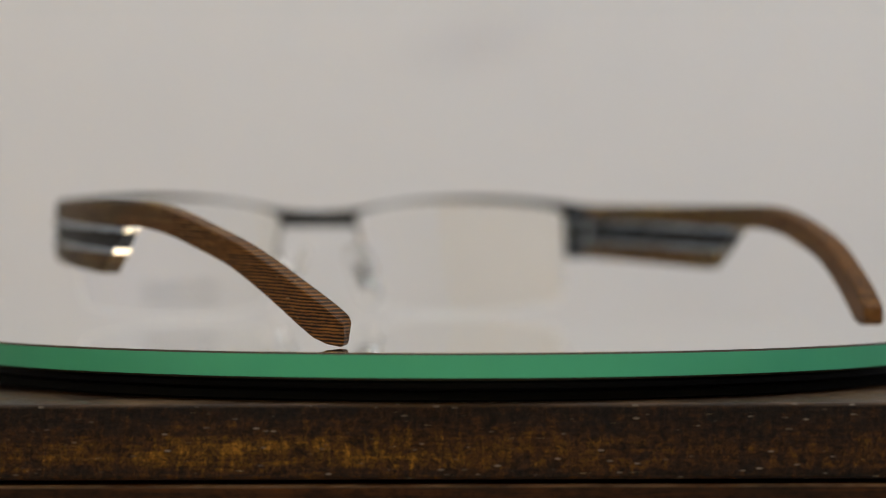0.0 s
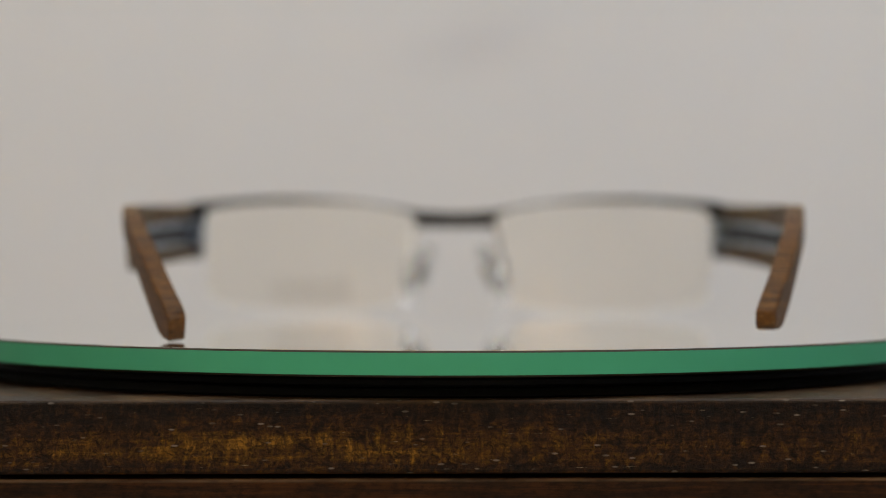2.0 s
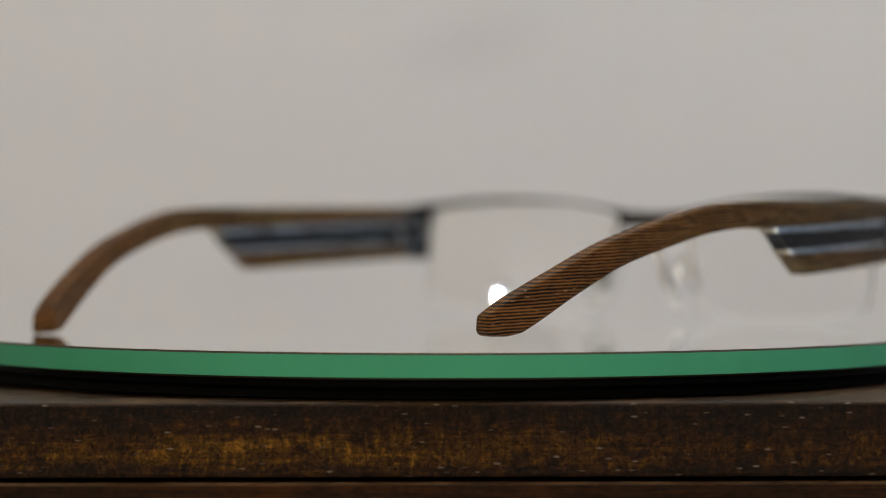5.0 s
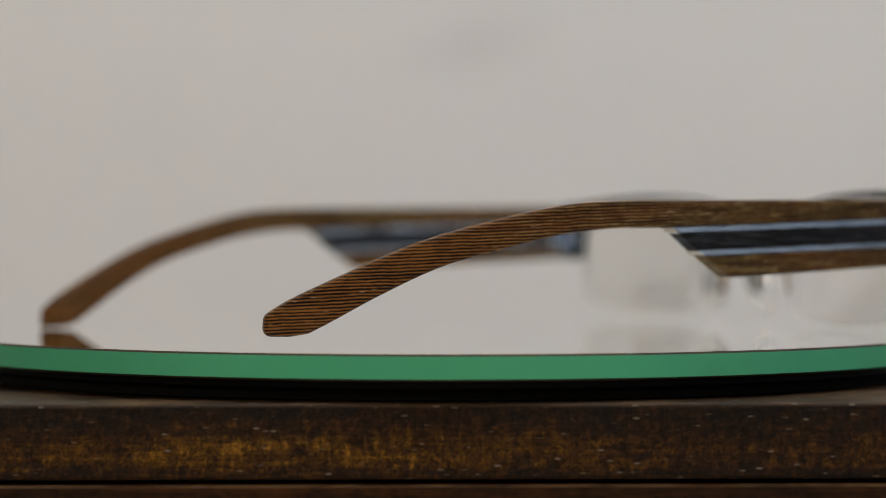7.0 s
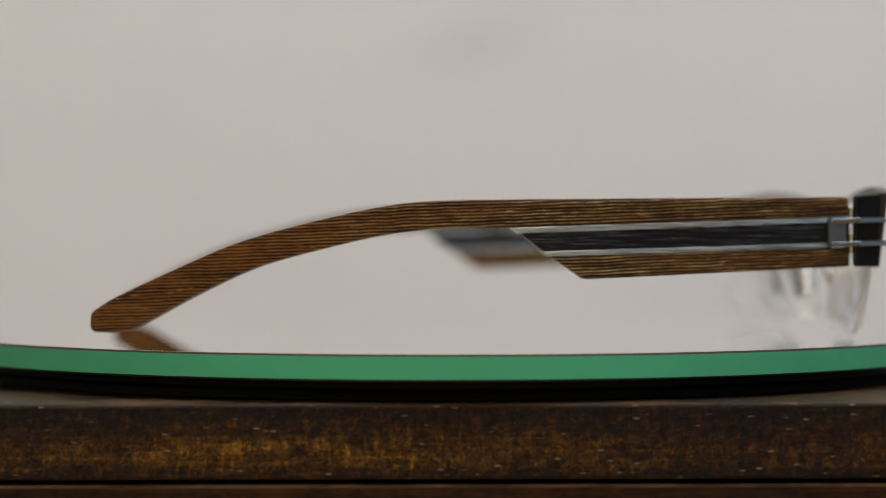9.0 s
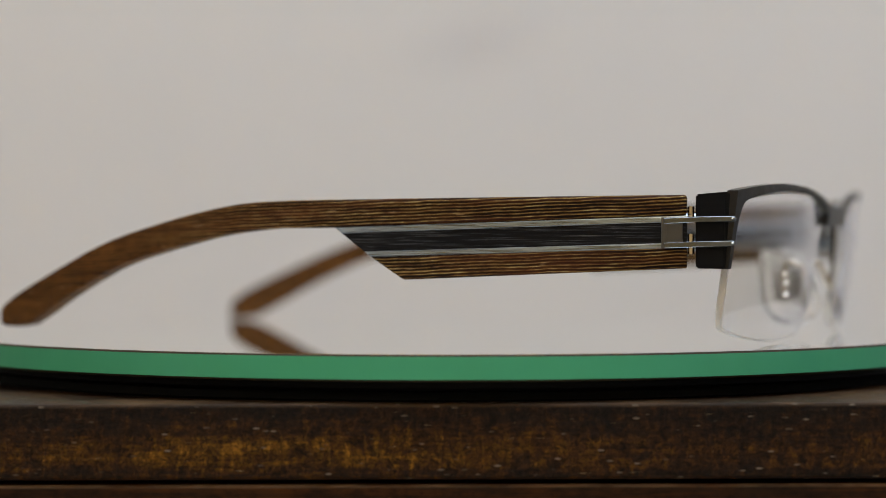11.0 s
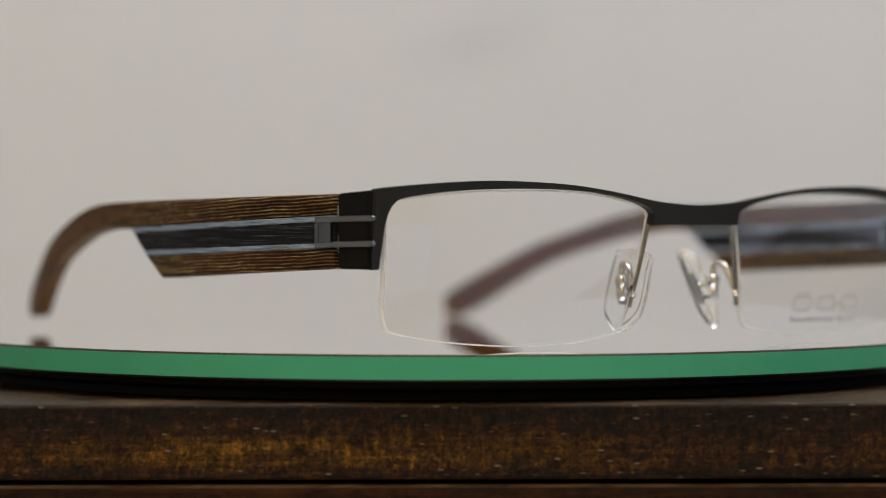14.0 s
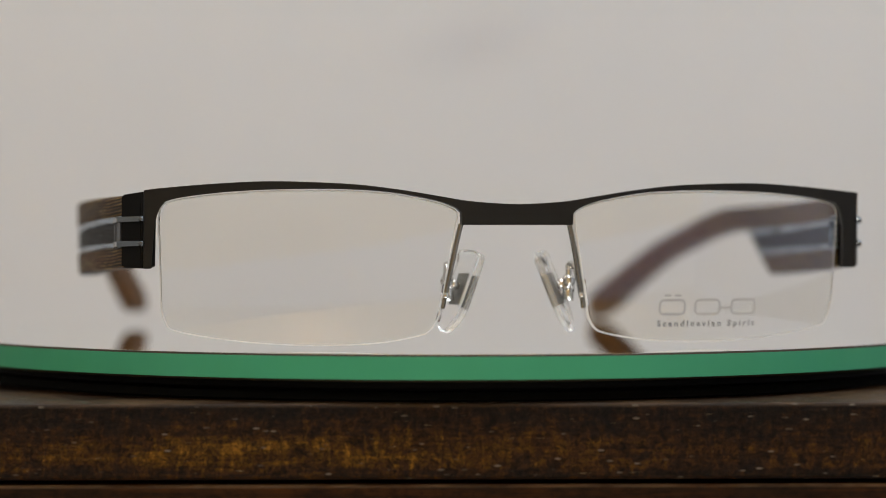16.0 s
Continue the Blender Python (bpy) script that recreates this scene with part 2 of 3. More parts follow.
def make_plate_edge():
    m, nt, b = material("green glass edge")
    g = noise_tex(nt, coords(nt, (60, 60, 20)), 1.0, 3)
    nt.links.new(ramp(nt, g, [(0.3, (0.050, 0.325, 0.182)), (0.7, (0.055, 0.345, 0.196))]), b.inputs["Base Color"])
    setp(b, Roughness=0.35)
    b.inputs["Specular IOR Level"].default_value = 0.25
    return m


def make_plain(name, colour, rough, spec=0.5):
    m, nt, b = material(name)
    g = noise_tex(nt, coords(nt), 180, 4)
    nt.links.new(ramp(nt, g, [(0.3, tuple(c * 0.85 for c in colour)), (0.7, colour)]), b.inputs["Base Color"])
    setp(b, Roughness=rough)
    b.inputs["Specular IOR Level"].default_value = spec
    bump(nt, b, g, 0.08, 0.0003)
    return m


M_WALL = make_back_wall()
M_ROOM = make_plaster("room plaster", (0.72, 0.70, 0.67))
M_REAR = make_two_tone()
# side wall out of view, tinted blue to cool the lens reflections
M_EAST = make_plaster("pale blue-grey plaster", (0.66, 0.71, 0.80))
M_CEIL = make_plaster("white ceiling paint", (0.80, 0.79, 0.77), 0.015)
M_FLOOR = make_plaster("pale tan floor covering", (0.47, 0.41, 0.34), 0.08)
M_SLAB = make_slab_wood()
M_DRAWER = make_drawer_wood()
M_LAM = make_lam_wood()
M_CORE = make_black_core()
M_INLAY = make_metal("brushed aluminium", (0.47, 0.58, 0.72), 0.28, 1.0, (300, 110, 3400), 0.72)
M_CUT = make_metal("polished aluminium cut", (0.50, 0.46, 0.40), 0.13, 1.0, (400, 400, 400), 0.1)
M_CLIP = make_metal("satin gunmetal", (0.115, 0.125, 0.145), 0.32, 1.0, (400, 400, 400), 0.12)
M_PRONG = make_metal("polished gunmetal", (0.17, 0.19, 0.21), 0.2, 1.0, (400, 400, 400), 0.15)
M_CHROME = make_metal("bright steel", (0.72, 0.71, 0.68), 0.12, 1.0, (200, 200, 200), 0.1)
M_FRAME = make_metal("matt black coated metal", (0.010, 0.0097, 0.0095), 0.38, 0.05, (500, 500, 500), 0.15)
M_FRAME.node_tree.nodes["Principled BSDF"].inputs["Specular IOR Level"].default_value = 0.36
M_BLOCK = make_plain("dull black metal", (0.007, 0.007, 0.0075), 0.55, 0.07)
M_SATIN = make_metal("satin steel", (0.36, 0.36, 0.35), 0.38, 1.0, (300, 300, 300), 0.3)
M_RIMWIRE = make_metal("dark nickel", (0.30, 0.29, 0.27), 0.22, 1.0, (150, 150, 150), 0.12)
M_LENS = make_glass("clear lens", (1.0, 0.992, 0.95), 0.0, 1.47)
M_LENS_EDGE = make_glass("polished lens edge", (0.96, 0.955, 0.92), 0.35, 1.35)
M_LENS_EDGE.node_tree.nodes["Principled BSDF"].inputs["Transmission Weight"].default_value = 0.48
coat_tree = M_LENS.node_tree
coat = coat_tree.nodes.new("ShaderNodeBsdfGlossy")
coat.inputs["Color"].default_value, coat.inputs["Roughness"].default_value = (0.42, 0.50, 1.0, 1), 0.02
blend = coat_tree.nodes.new("ShaderNodeMixShader")
blend.inputs[0].default_value = 0.024
coat_tree.links.new(coat_tree.nodes["Principled BSDF"].outputs[0], blend.inputs[1])
coat_tree.links.new(coat.outputs[0], blend.inputs[2])
coat_tree.links.new(blend.outputs[0], coat_tree.nodes["Material Output"].inputs["Surface"])
M_PAD_EDGE = make_glass("clear silicone rim", (0.95, 0.95, 0.92), 0.25, 1.4)
M_PAD_EDGE.node_tree.nodes["Principled BSDF"].inputs["Transmission Weight"].default_value = 0.8
M_PAD = make_glass("clear silicone", (0.975, 0.977, 0.97), 0.14, 1.22)
M_TOP = make_plate_top()
M_EDGE = make_plate_edge()
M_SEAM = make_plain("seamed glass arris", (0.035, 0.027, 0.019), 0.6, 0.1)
M_BLACK = make_plain("black rubber", (0.006, 0.006, 0.006), 0.75, 0.04)
M_PRINT = make_plain("grey lens print", (0.20, 0.20, 0.21), 0.6)
M_MARK = make_plain("pale grey lens print", (0.46, 0.46, 0.47), 0.6)
M_PLATTER = make_plain("black turned plastic", (0.006, 0.006, 0.007), 0.45, 0.06)


# ---- mesh helpers ----
def part(name, bm, mat, parent=None, label="", smooth=False):
    bmesh.ops.recalc_face_normals(bm, faces=bm.faces)
    me = bpy.data.meshes.new(name)
    bm.to_mesh(me)
    bm.free()
    for mm in (mat if isinstance(mat, list) else [mat]):
        me.materials.append(mm)
    if smooth:
        for p in me.polygons:
            p.use_smooth = True
    ob = new(name, me)
    if parent is not None:
        ob.parent = parent
    if label:
        ob["label"] = label
    return ob


def box_bm(x0, y0, z0, x1, y1, z1, bevel=0.0, segments=2):
    bm = bmesh.new()
    bmesh.ops.create_cube(bm, size=1)
    for v in bm.verts:
        v.co = Vector((x0 + (v.co.x + 0.5) * (x1 - x0), y0 + (v.co.y + 0.5) * (y1 - y0), z0 + (v.co.z + 0.5) * (z1 - z0)))
    if bevel:
        bmesh.ops.bevel(bm, geom=bm.edges[:], offset=bevel, segments=segments, affect="EDGES", profile=0.5)
    return bm


def catmull(points, n, closed=False):
    """Smooth curve through points, n steps a span."""
    out, k = [], len(points)
    spans = k if closed else k - 1
    for i in range(spans):
        def at(j):
            return points[j % k] if closed else points[min(max(j, 0), k - 1)]
        a, b, c, d = (np.array(at(i + o), float) for o in (-1, 0, 1, 2))
        for s in range(n):
            t = s / n
            out.append(0.5 * (2 * b + (c - a) * t + (2 * a - 5 * b + 4 * c - d) * t * t + (3 * b - a - 3 * c + d) * t ** 3))
    if not closed:
        out.append(np.array(points[-1], float))
    return out


def tube_bm(path, radius, sides=10, bm=None):
    """A round wire along path (metres), closed at its ends."""
    bm = bm or bmesh.new()
    rings = []
    pts = [Vector(p) for p in path]
    for i, p in enumerate(pts):
        d = (pts[min(i + 1, len(pts) - 1)] - pts[max(i - 1, 0)]).normalized()
        a = d.orthogonal().normalized() if i == 0 else (a - a.dot(d) * d).normalized()
        b = d.cross(a)
        rings.append([bm.verts.new(p + radius * (math.cos(w) * a + math.sin(w) * b)) for w in (2 * math.pi * j / sides for j in range(sides))])
    for r, q in zip(rings, rings[1:]):
        for j in range(sides):
            bm.faces.new((r[j], r[(j + 1) % sides], q[(j + 1) % sides], q[j]))
    bm.faces.new(rings[0])
    bm.faces.new(rings[-1][::-1])
    return bm


def bar_bm(path, high, thick):
    """Flat bar along a roughly level path, square in section with eased edges."""
    bm = bmesh.new()
    rows = []
    for i, p in enumerate(path):
        d = path[min(i + 1, len(path) - 1)] - path[max(i - 1, 0)]
        out = Vector((d.y, -d.x, 0)).normalized() * (thick / 2)
        up = Vector((0, 0, high / 2))
        rows.append([bm.verts.new(p + q) for q in (out + up, out - up, -out - up, up - out)])
    for a, b in zip(rows, rows[1:]):
        for k in range(4):
            bm.faces.new((a[k], a[(k + 1) % 4], b[(k + 1) % 4], b[k]))
    bm.faces.new(rows[0])
    bm.faces.new(rows[-1][::-1])
    bmesh.ops.recalc_face_normals(bm, faces=bm.faces)
    sharp = [e for e in bm.edges if e.is_manifold and e.calc_face_angle() > 0.9]
    bmesh.ops.bevel(bm, geom=sharp, offset=0.00008, segments=1, affect="EDGES")
    return bm


def disc_bm(profile, n=256):
    """A turned body from (radius, z) pairs; the first and last lie on the axis."""
    bm = bmesh.new()
    rings = []
    for r, z in profile:
        if r == 0:
            rings.append([bm.verts.new((0, 0, z))])
        else:
            rings.append([bm.verts.new((r * math.cos(2 * math.pi * i / n), r * math.sin(2 * math.pi * i / n), z)) for i in range(n)])
    for a, b in zip(rings, rings[1:]):
        for i in range(n):
            j = (i + 1) % n
            ring = [a[0] if len(a) == 1 else a[i], b[0] if len(b) == 1 else b[i]]
            if len(b) > 1:
                ring.append(b[j])
            if len(a) > 1:
                ring.append(a[j])
            bm.faces.new(ring)
    return bm


# ---- the room ----
def slab(name, lo, hi, mat, label, category):
    ob = part(name, box_bm(*lo, *hi), mat)
    return tagged(ob, label, category, kind="structure")


slab("wall_north", (-1.5, WALL_Y, -0.75), (1.5, WALL_Y + 0.1, 1.4), M_WALL, "plain warm grey painted wall with a faint grey patch", "wall")
slab("wall_south", (-1.5, -1.5, -0.75), (1.5, -1.4, 1.4), M_REAR, "rear wall out of view, ochre over pale for the lens reflections", "wall")
slab("wall_east", (1.5, -1.5, -0.75), (1.6, WALL_Y + 0.1, 1.4), M_EAST, "plain pale blue-grey painted side wall", "wall")
slab("wall_west", (-1.6, -1.5, -0.75), (-1.5, WALL_Y + 0.1, 1.4), M_ROOM, "plain pale painted side wall", "wall")
slab("ceiling", (-1.6, -1.5, 1.4), (1.6, WALL_Y + 0.1, 1.5), M_CEIL, "plain white painted ceiling", "ceiling")
slab("floor", (-1.6, -1.5, -0.85), (1.6, WALL_Y + 0.1, -0.75), M_FLOOR, "plain pale tan floor", "floor")


# ---- wooden sideboard under the turntable ----
def wooden_sideboard():
    root = tagged(new("wooden_sideboard"), "dark stained worn hardwood sideboard with a thick top board", "sideboard")
    root.matrix_world = pose(0.0, 0.4135, TOP, 0, -0.15, 0)
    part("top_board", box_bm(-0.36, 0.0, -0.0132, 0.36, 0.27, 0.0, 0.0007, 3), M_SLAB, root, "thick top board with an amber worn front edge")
    part("carcass", box_bm(-0.352, 0.012, -0.70, 0.352, 0.265, -0.0132, 0.001), M_SLAB, root, "dark stained carcass")
    for x0, x1 in ((-0.356, -0.1915), (-0.1885, 0.1885), (0.1915, 0.356)):
        part("drawer_front", box_bm(x0, 0.0006, -0.155, x1, 0.0116, -0.0141, 0.0006, 3), M_DRAWER, root, "red-brown drawer front with a rubbed upper edge")
    for x in (-0.32, 0.32):
        for y in (0.03, 0.235):
            part("leg", box_bm(x - 0.02, y - 0.02, -0.7395, x + 0.02, y + 0.02, -0.70, 0.002), M_SLAB, root)
    return root


wooden_sideboard()


# ---- turntable ----
def turntable_base():
    root = tagged(new("turntable_base"), "flat black round turntable base on the wooden sideboard", "turntable")
    root.location = (*AXIS, 0)
    z0, z1, zm = TOP, -PLATE_T, -PLATE_T - 0.0019
    prof = [(0, zm), (0.0996, zm), (0.1002, zm + 0.0005), (0.1002, z1 - 0.0005), (0.0996, z1), (0, z1)]
    part("platter", disc_bm(prof), M_PLATTER, root, "thin black platter under the glass")
    prof = [(0, z0), (0.0998, z0), (0.1003, z0 + 0.0004), (0.0996, zm - 0.0003), (0.0985, zm), (0, zm)]
    part("foot_ring", disc_bm(prof), M_BLACK, root, "dull black rubber foot ring")
    return root


def glass_plate():
    root = tagged(new("glass_plate"), "round mirror glass plate with a polished green edge", "glass plate")
    c = 0.0004
    part("pane", disc_bm([(0, 0), (DISC_R - c, 0), (DISC_R - c, -0.00004), (0, -0.00004)]), M_TOP, root, "mirror-bright upper face")
    prof = [(0, -0.00004), (DISC_R - c, -0.00004), (DISC_R, -c), (DISC_R, -PLATE_T + c), (DISC_R - c, -PLATE_T), (0, -PLATE_T)]
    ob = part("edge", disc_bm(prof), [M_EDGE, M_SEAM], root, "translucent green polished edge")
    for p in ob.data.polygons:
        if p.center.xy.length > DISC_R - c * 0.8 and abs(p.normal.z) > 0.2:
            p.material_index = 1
    return root


turntable_base()
PLATE = glass_plate()

# ---- eyeglasses ----
U0 = 0.0                      # middle of the front, in mm


def front_v(u, z):
    """Depth of the wrapped, tilted front at side u and height z (mm)."""
    return -7.5 + 7.0 * ((u - U0) / 65.0) ** 2 + 0.13 * (25.0 - z)


def curve_at(points, x):
    xs, zs = zip(*points)
    return float(np.interp(x, xs, zs))


BROW_TOP = [tuple(p) for p in catmull([(0, 26.2), (4, 26.35), (9.5, 26.8), (15, 27.7), (22, 28.8), (30, 29.7), (40, 30.15), (47, 30.15), (56, 29.6), (66.9, 28.6)], 8)]
LENS = [(10.5, 24.3), (11.2, 25.2), (13.2, 26.1), (16.2, 26.9), (24, 28.2), (35, 28.7), (48, 28.4), (57, 27.5), (61.6, 26.6), (62.9, 25.6), (63.3, 24), (63.2, 16),
        (62.7, 7.2), (61.9, 4.9), (60.4, 3.5), (53, 2.0), (44, 1.05), (35, 0.75), (25, 1.15), (18, 2.3), (15.4, 3.3), (13.9, 5.6), (12.1, 14.8)]
LENS_TOP = sorted({round(float(x), 3): float(z) for x, z in catmull(LENS[:11], 8)}.items())


def brow_bottom(x):
    if x < 10.3:
        return 22.4
    if x > 64.1:
        return 14.5
    if x > 63.2:      # rounded inner corner of the drop end
        return curve_at(LENS_TOP, 63.2) + 0.15 - 3.0 * ((x - 63.2) / 0.9) ** 2
    return curve_at(LENS_TOP, max(x, 10.6)) + 0.15


def spread(side, x):
    """Distance from the nose; one half of the front runs a little wider at its outer end."""
    if side > 0:
        return x
    f = min(max((x - 38.0) / 24.0, 0.0), 1.0)
    wide = x + 0.9 * f * f * (3 - 2 * f)
    return wide if x <= 64.1 else 65.05 + (x - 64.1) * 1.75 / 2.7


def front_frame(root):
    """Brow bar with bridge and the two drop ends, one bent metal strip."""
    xs = sorted(set([0, 9.9, 10.25, 10.35, 11, 11.6, 12.4, 63, 63.6, 64.05, 64.15, 65, 66, 66.8] + [float(a) for a in np.linspace(0, 64, 70)]))
    xs = [-x for x in xs[:0:-1]] + xs
    bm = bmesh.new()
    cols = []
    for x in xs:
        zt, zb = curve_at(BROW_TOP, abs(x)), brow_bottom(abs(x))
        col = []
        for z, dv in ((zt, 0.0), (zb, 0.0), (zb, 2.0), (zt, 2.0)):
            u = spread(x, abs(x)) * (1 if x > 0 else -1) + U0
            if x < -64.1 and z == zb:
                u -= 0.4 * (66.8 + x) / 2.7
            col.append(bm.verts.new((u * MM, (front_v(u, z) + dv) * MM, z * MM)))
        cols.append(col)
    for a, b in zip(cols, cols[1:]):
        for i in range(4):
            j = (i + 1) % 4
            bm.faces.new((a[i], a[j], b[j], b[i]))
    bm.faces.new(cols[0])
    bm.faces.new(cols[-1][::-1])
    bmesh.ops.recalc_face_normals(bm, faces=bm.faces)
    sharp = [e for e in bm.edges if e.is_manifold and e.calc_face_angle() > 0.9]
    bmesh.ops.bevel(bm, geom=sharp, offset=0.0001, segments=2, affect="EDGES", profile=0.5)
    return part("front_frame", bm, M_FRAME, root, "matt black metal half-rim front with bridge")


def lens_v(u, x, z):
    """Depth of the front face of a lens; x is the distance from the nose."""
    return front_v(u, z) - 0.3 + 1.6 * ((x - 37.0) / 27) ** 2 + 2.8 * ((z - 15.0) / 27) ** 2


def lens(root, side):
    """A curved clear lens, 1.3 mm thick, with a bright chamfered edge."""
    def even(points, n):
        pts = np.array(catmull(points, 10))
        run = np.concatenate([[0], np.cumsum(np.hypot(*np.diff(pts, axis=0).T))])
        at = np.linspace(0, run[-1], n)
        return list(zip(np.interp(at, run, pts[:, 0]), np.interp(at, run, pts[:, 1])))

    cols, rows = 90, 14
    top, low = even(LENS[:11], cols), even(LENS[21:11:-1], cols)
    bm = bmesh.new()
    grids = []
    for dv in (0.0, 1.3):
        grid = []
        for (xt, zt), (xl, zl) in zip(top, low):
            line = []
            for r in range(rows):
                f = r / (rows - 1)
                x, z = xl + (xt - xl) * f, zl + (zt - zl) * f
                x = spread(side, x)
                z -= 0.25 * (1 - f) if side < 0 else 0.0
                line.append(bm.verts.new((side * x * MM, (lens_v(side * x, x, z) + dv) * MM, z * MM)))
            grid.append(line)
        for a, b in zip(grid, grid[1:]):
            for r in range(rows - 1):
                bm.faces.new((a[r], a[r + 1], b[r + 1], b[r])).smooth = True
        grids.append(grid)
    loops = [g[0][:] + [c[-1] for c in g[1:]] + g[-1][-2::-1] + [c[0] for c in g[-2:0:-1]] for g in grids]
    rim = []
    a, b = loops
    for i in range(len(a)):
        j = (i + 1) % len(a)
        f = bm.faces.new((a[i], a[j], b[j], b[i]))
        f.material_index = 1
        rim += [e for e in f.edges if {v for v in e.verts} in ({a[i], a[j]}, {b[i], b[j]})]
    bmesh.ops.recalc_face_normals(bm, faces=bm.faces)
    bmesh.ops.bevel(bm, geom=list(set(rim)), offset=0.00026, segments=1, affect="EDGES", material=1)
    for f in bm.faces:
        if f.material_index == 1:
            f.smooth = False
            for e in f.edges:
                e.smooth = False
    return part("lens", bm, [M_LENS, M_LENS_EDGE], root, "clear demo lens with a polished bare lower edge")


def lens_print(root):
    """Printed mark on one lens: three rounded rings with a line of small words."""
    lens_ob = root
    bm = bmesh.new()

    def ring(u0, u1, z0, z1, w=0.48, r=1.1):
        def rounded(d):
            pts = []
            for cx, cz, a0 in ((u1 - r, z1 - r, 0), (u0 + r, z1 - r, 90), (u0 + r, z0 + r, 180), (u1 - r, z0 + r, 270)):
                for k in range(5):
                    a = radians(a0 + 22.5 * k)
                    pts.append((cx + (r - d) * math.cos(a), cz + (r - d) * math.sin(a)))
            return [bm.verts.new(P(a, lens_v(a, a, b) - 0.06, b)) for a, b in pts]
        vo, vi = rounded(0.0), rounded(w)
        for i in range(len(vo)):
            j = (i + 1) % len(vo)
            bm.faces.new((vo[i], vo[j], vi[j], vi[i]))

    def bar(u0, u1, z0, z1):
        bm.faces.new([bm.verts.new(P(a, lens_v(a, a, b) - 0.06, b)) for a, b in ((u0, z0), (u1, z0), (u1, z1), (u0, z1))])

    ring(27.15, 32.5, 5.75, 8.85)
    bar(28.2, 29.5, 9.25, 9.65)
    bar(30.2, 31.5, 9.25, 9.65)
    ring(34.05, 39.4, 5.75, 8.85)
    bar(39.4, 41.4, 6.9, 7.35)
    ring(41.3, 46.5, 5.75, 8.85)
    part("mark", bm, M_MARK, lens_ob, "pale grey printed mark")
    cu = bpy.data.curves.new("line", "FONT")
    cu.body, cu.size, cu.space_character, cu.offset = "Scandinavian Spirit", 1.5 * MM, 1.5, 0.05 * MM
    tmp = new("line", cu)
    me = bpy.data.meshes.new_from_object(tmp.evaluated_get(bpy.context.evaluated_depsgraph_get()))
    bpy.data.objects.remove(tmp)
    xs = [v.co.x for v in me.vertices]
    k = 19.4 * MM / (max(xs) - min(xs))
    for v in me.vertices:
        a, b = 27.0 + (v.co.x - min(xs)) * k / MM, 3.75 + v.co.y / MM
        v.co = Vector(P(a, lens_v(a, a, b) - 0.06, b))
    me.materials.append(M_PRINT)
    ob = new("lettering", me)
    ob.parent = lens_ob
    ob["label"] = "small grey words printed under the mark"


def P(u, v, z):
    return (u * MM, v * MM, z * MM)


def nose_side(root, side):
    """Rim wire beside the nose, the pad arm and the clear pad."""
    path = []
    for x, z in catmull([(10.5, 22.6), (11.3, 19.0), (12.2, 14.5), (13.3, 9.0), (13.6, 7.3)], 5):
        u = side * (x - 0.45) + U0
        path.append(P(u, lens_v(u, x, z) + 0.65, z))
    part("rim_wire", tube_bm(path, 0.00048), M_RIMWIRE, root, "thin dark nickel wire along the lens edge")
    s = side
    pad = pose(*P(s * 8.9 + U0, 2.6, 10.6), 0, s * -22, s * -22)
    nut = pad @ Vector(P(s * 3.2, 0, 0.4))
    rise = [Vector(P(*q)) for q in ((s * 12.7 + U0, front_v(12.4, 9) + 1.3, 9.2), (s * 12.5 + U0, -2.4, 12.2), (s * 12.1 + U0, -1.2, 14.6), (s * 11.9 + U0, 0.3, 15.2))]
    arm = catmull([tuple(q) for q in rise + [nut + Vector(P(0, -0.2, 2.8)), nut]], 6)
    part("pad_arm", tube_bm(arm, 0.00062, 10), M_CHROME, root, "bent bright steel pad arm", True)
    loop = catmull([(-2.9, -6.3), (-4.0, -3.4), (-4.0, 4.2), (-3.2, 6.7), (2.5, 7.2), (3.8, 6.1), (4.0, -3.2), (2.3, -7.0), (-0.4, -8.1)], 6, True)
    bm = bmesh.new()
    rings = []
    for t, f in ((-0.95, 0.58), (-0.95, 0.92), (-0.5, 1.05), (0.5, 1.05), (0.95, 0.92), (0.95, 0.58)):
        rings.append([bm.verts.new(pad @ Vector(P(t, a * f, b * f))) for a, b in loop])
    for k, (a, b) in enumerate(zip(rings, rings[1:])):
        for i in range(len(a)):
            j = (i + 1) % len(a)
            bm.faces.new((a[i], a[j], b[j], b[i])).material_index = 1 if k == 2 else 0
    bm.faces.new(rings[0])
    bm.faces.new(rings[-1][::-1])
    body = part("nose_pad", bm, [M_PAD, M_PAD_EDGE], root, "clear silicone nose pad", True)
    bm = box_bm(*P(0.15 if s < 0 else -0.5, -1.7, -3.1), *P(0.5 if s < 0 else -0.15, 1.7, 3.1), 0.00016)
    bm.transform(pad)
    part("core_plate", bm, M_SATIN, body, "steel plate inside the pad")
    bm = bmesh.new()
    bmesh.ops.create_uvsphere(bm, u_segments=14, v_segments=8, radius=0.0013)
    bm.transform(Matrix.Translation(nut))
    tube_bm([pad @ Vector(P(s * 0.4, 0, 0.4)), pad @ Vector(P(s * 2.6, 0, 0.4))], 0.0008, 10, bm)
    part("pad_screw", bm, M_CHROME, body, "round steel screw head", True)
    bm = tube_bm([nut - Vector(P(0, 0, 0.9)), nut - Vector(P(s * 0.3, 0, 3.6))], 0.0011, 12)
    part("screw_box", bm, M_CHROME, body, "steel screw housing on the pad", True)


def outer_u(side, s):
    """Outer face of a temple at s mm behind its front end; one leans in more."""
    if side < 0:
        return -(70.2 + 0.2336 * s - 0.002032 * s * s)
    return 69.2 + 0.2028 * s - 0.002186 * s * s


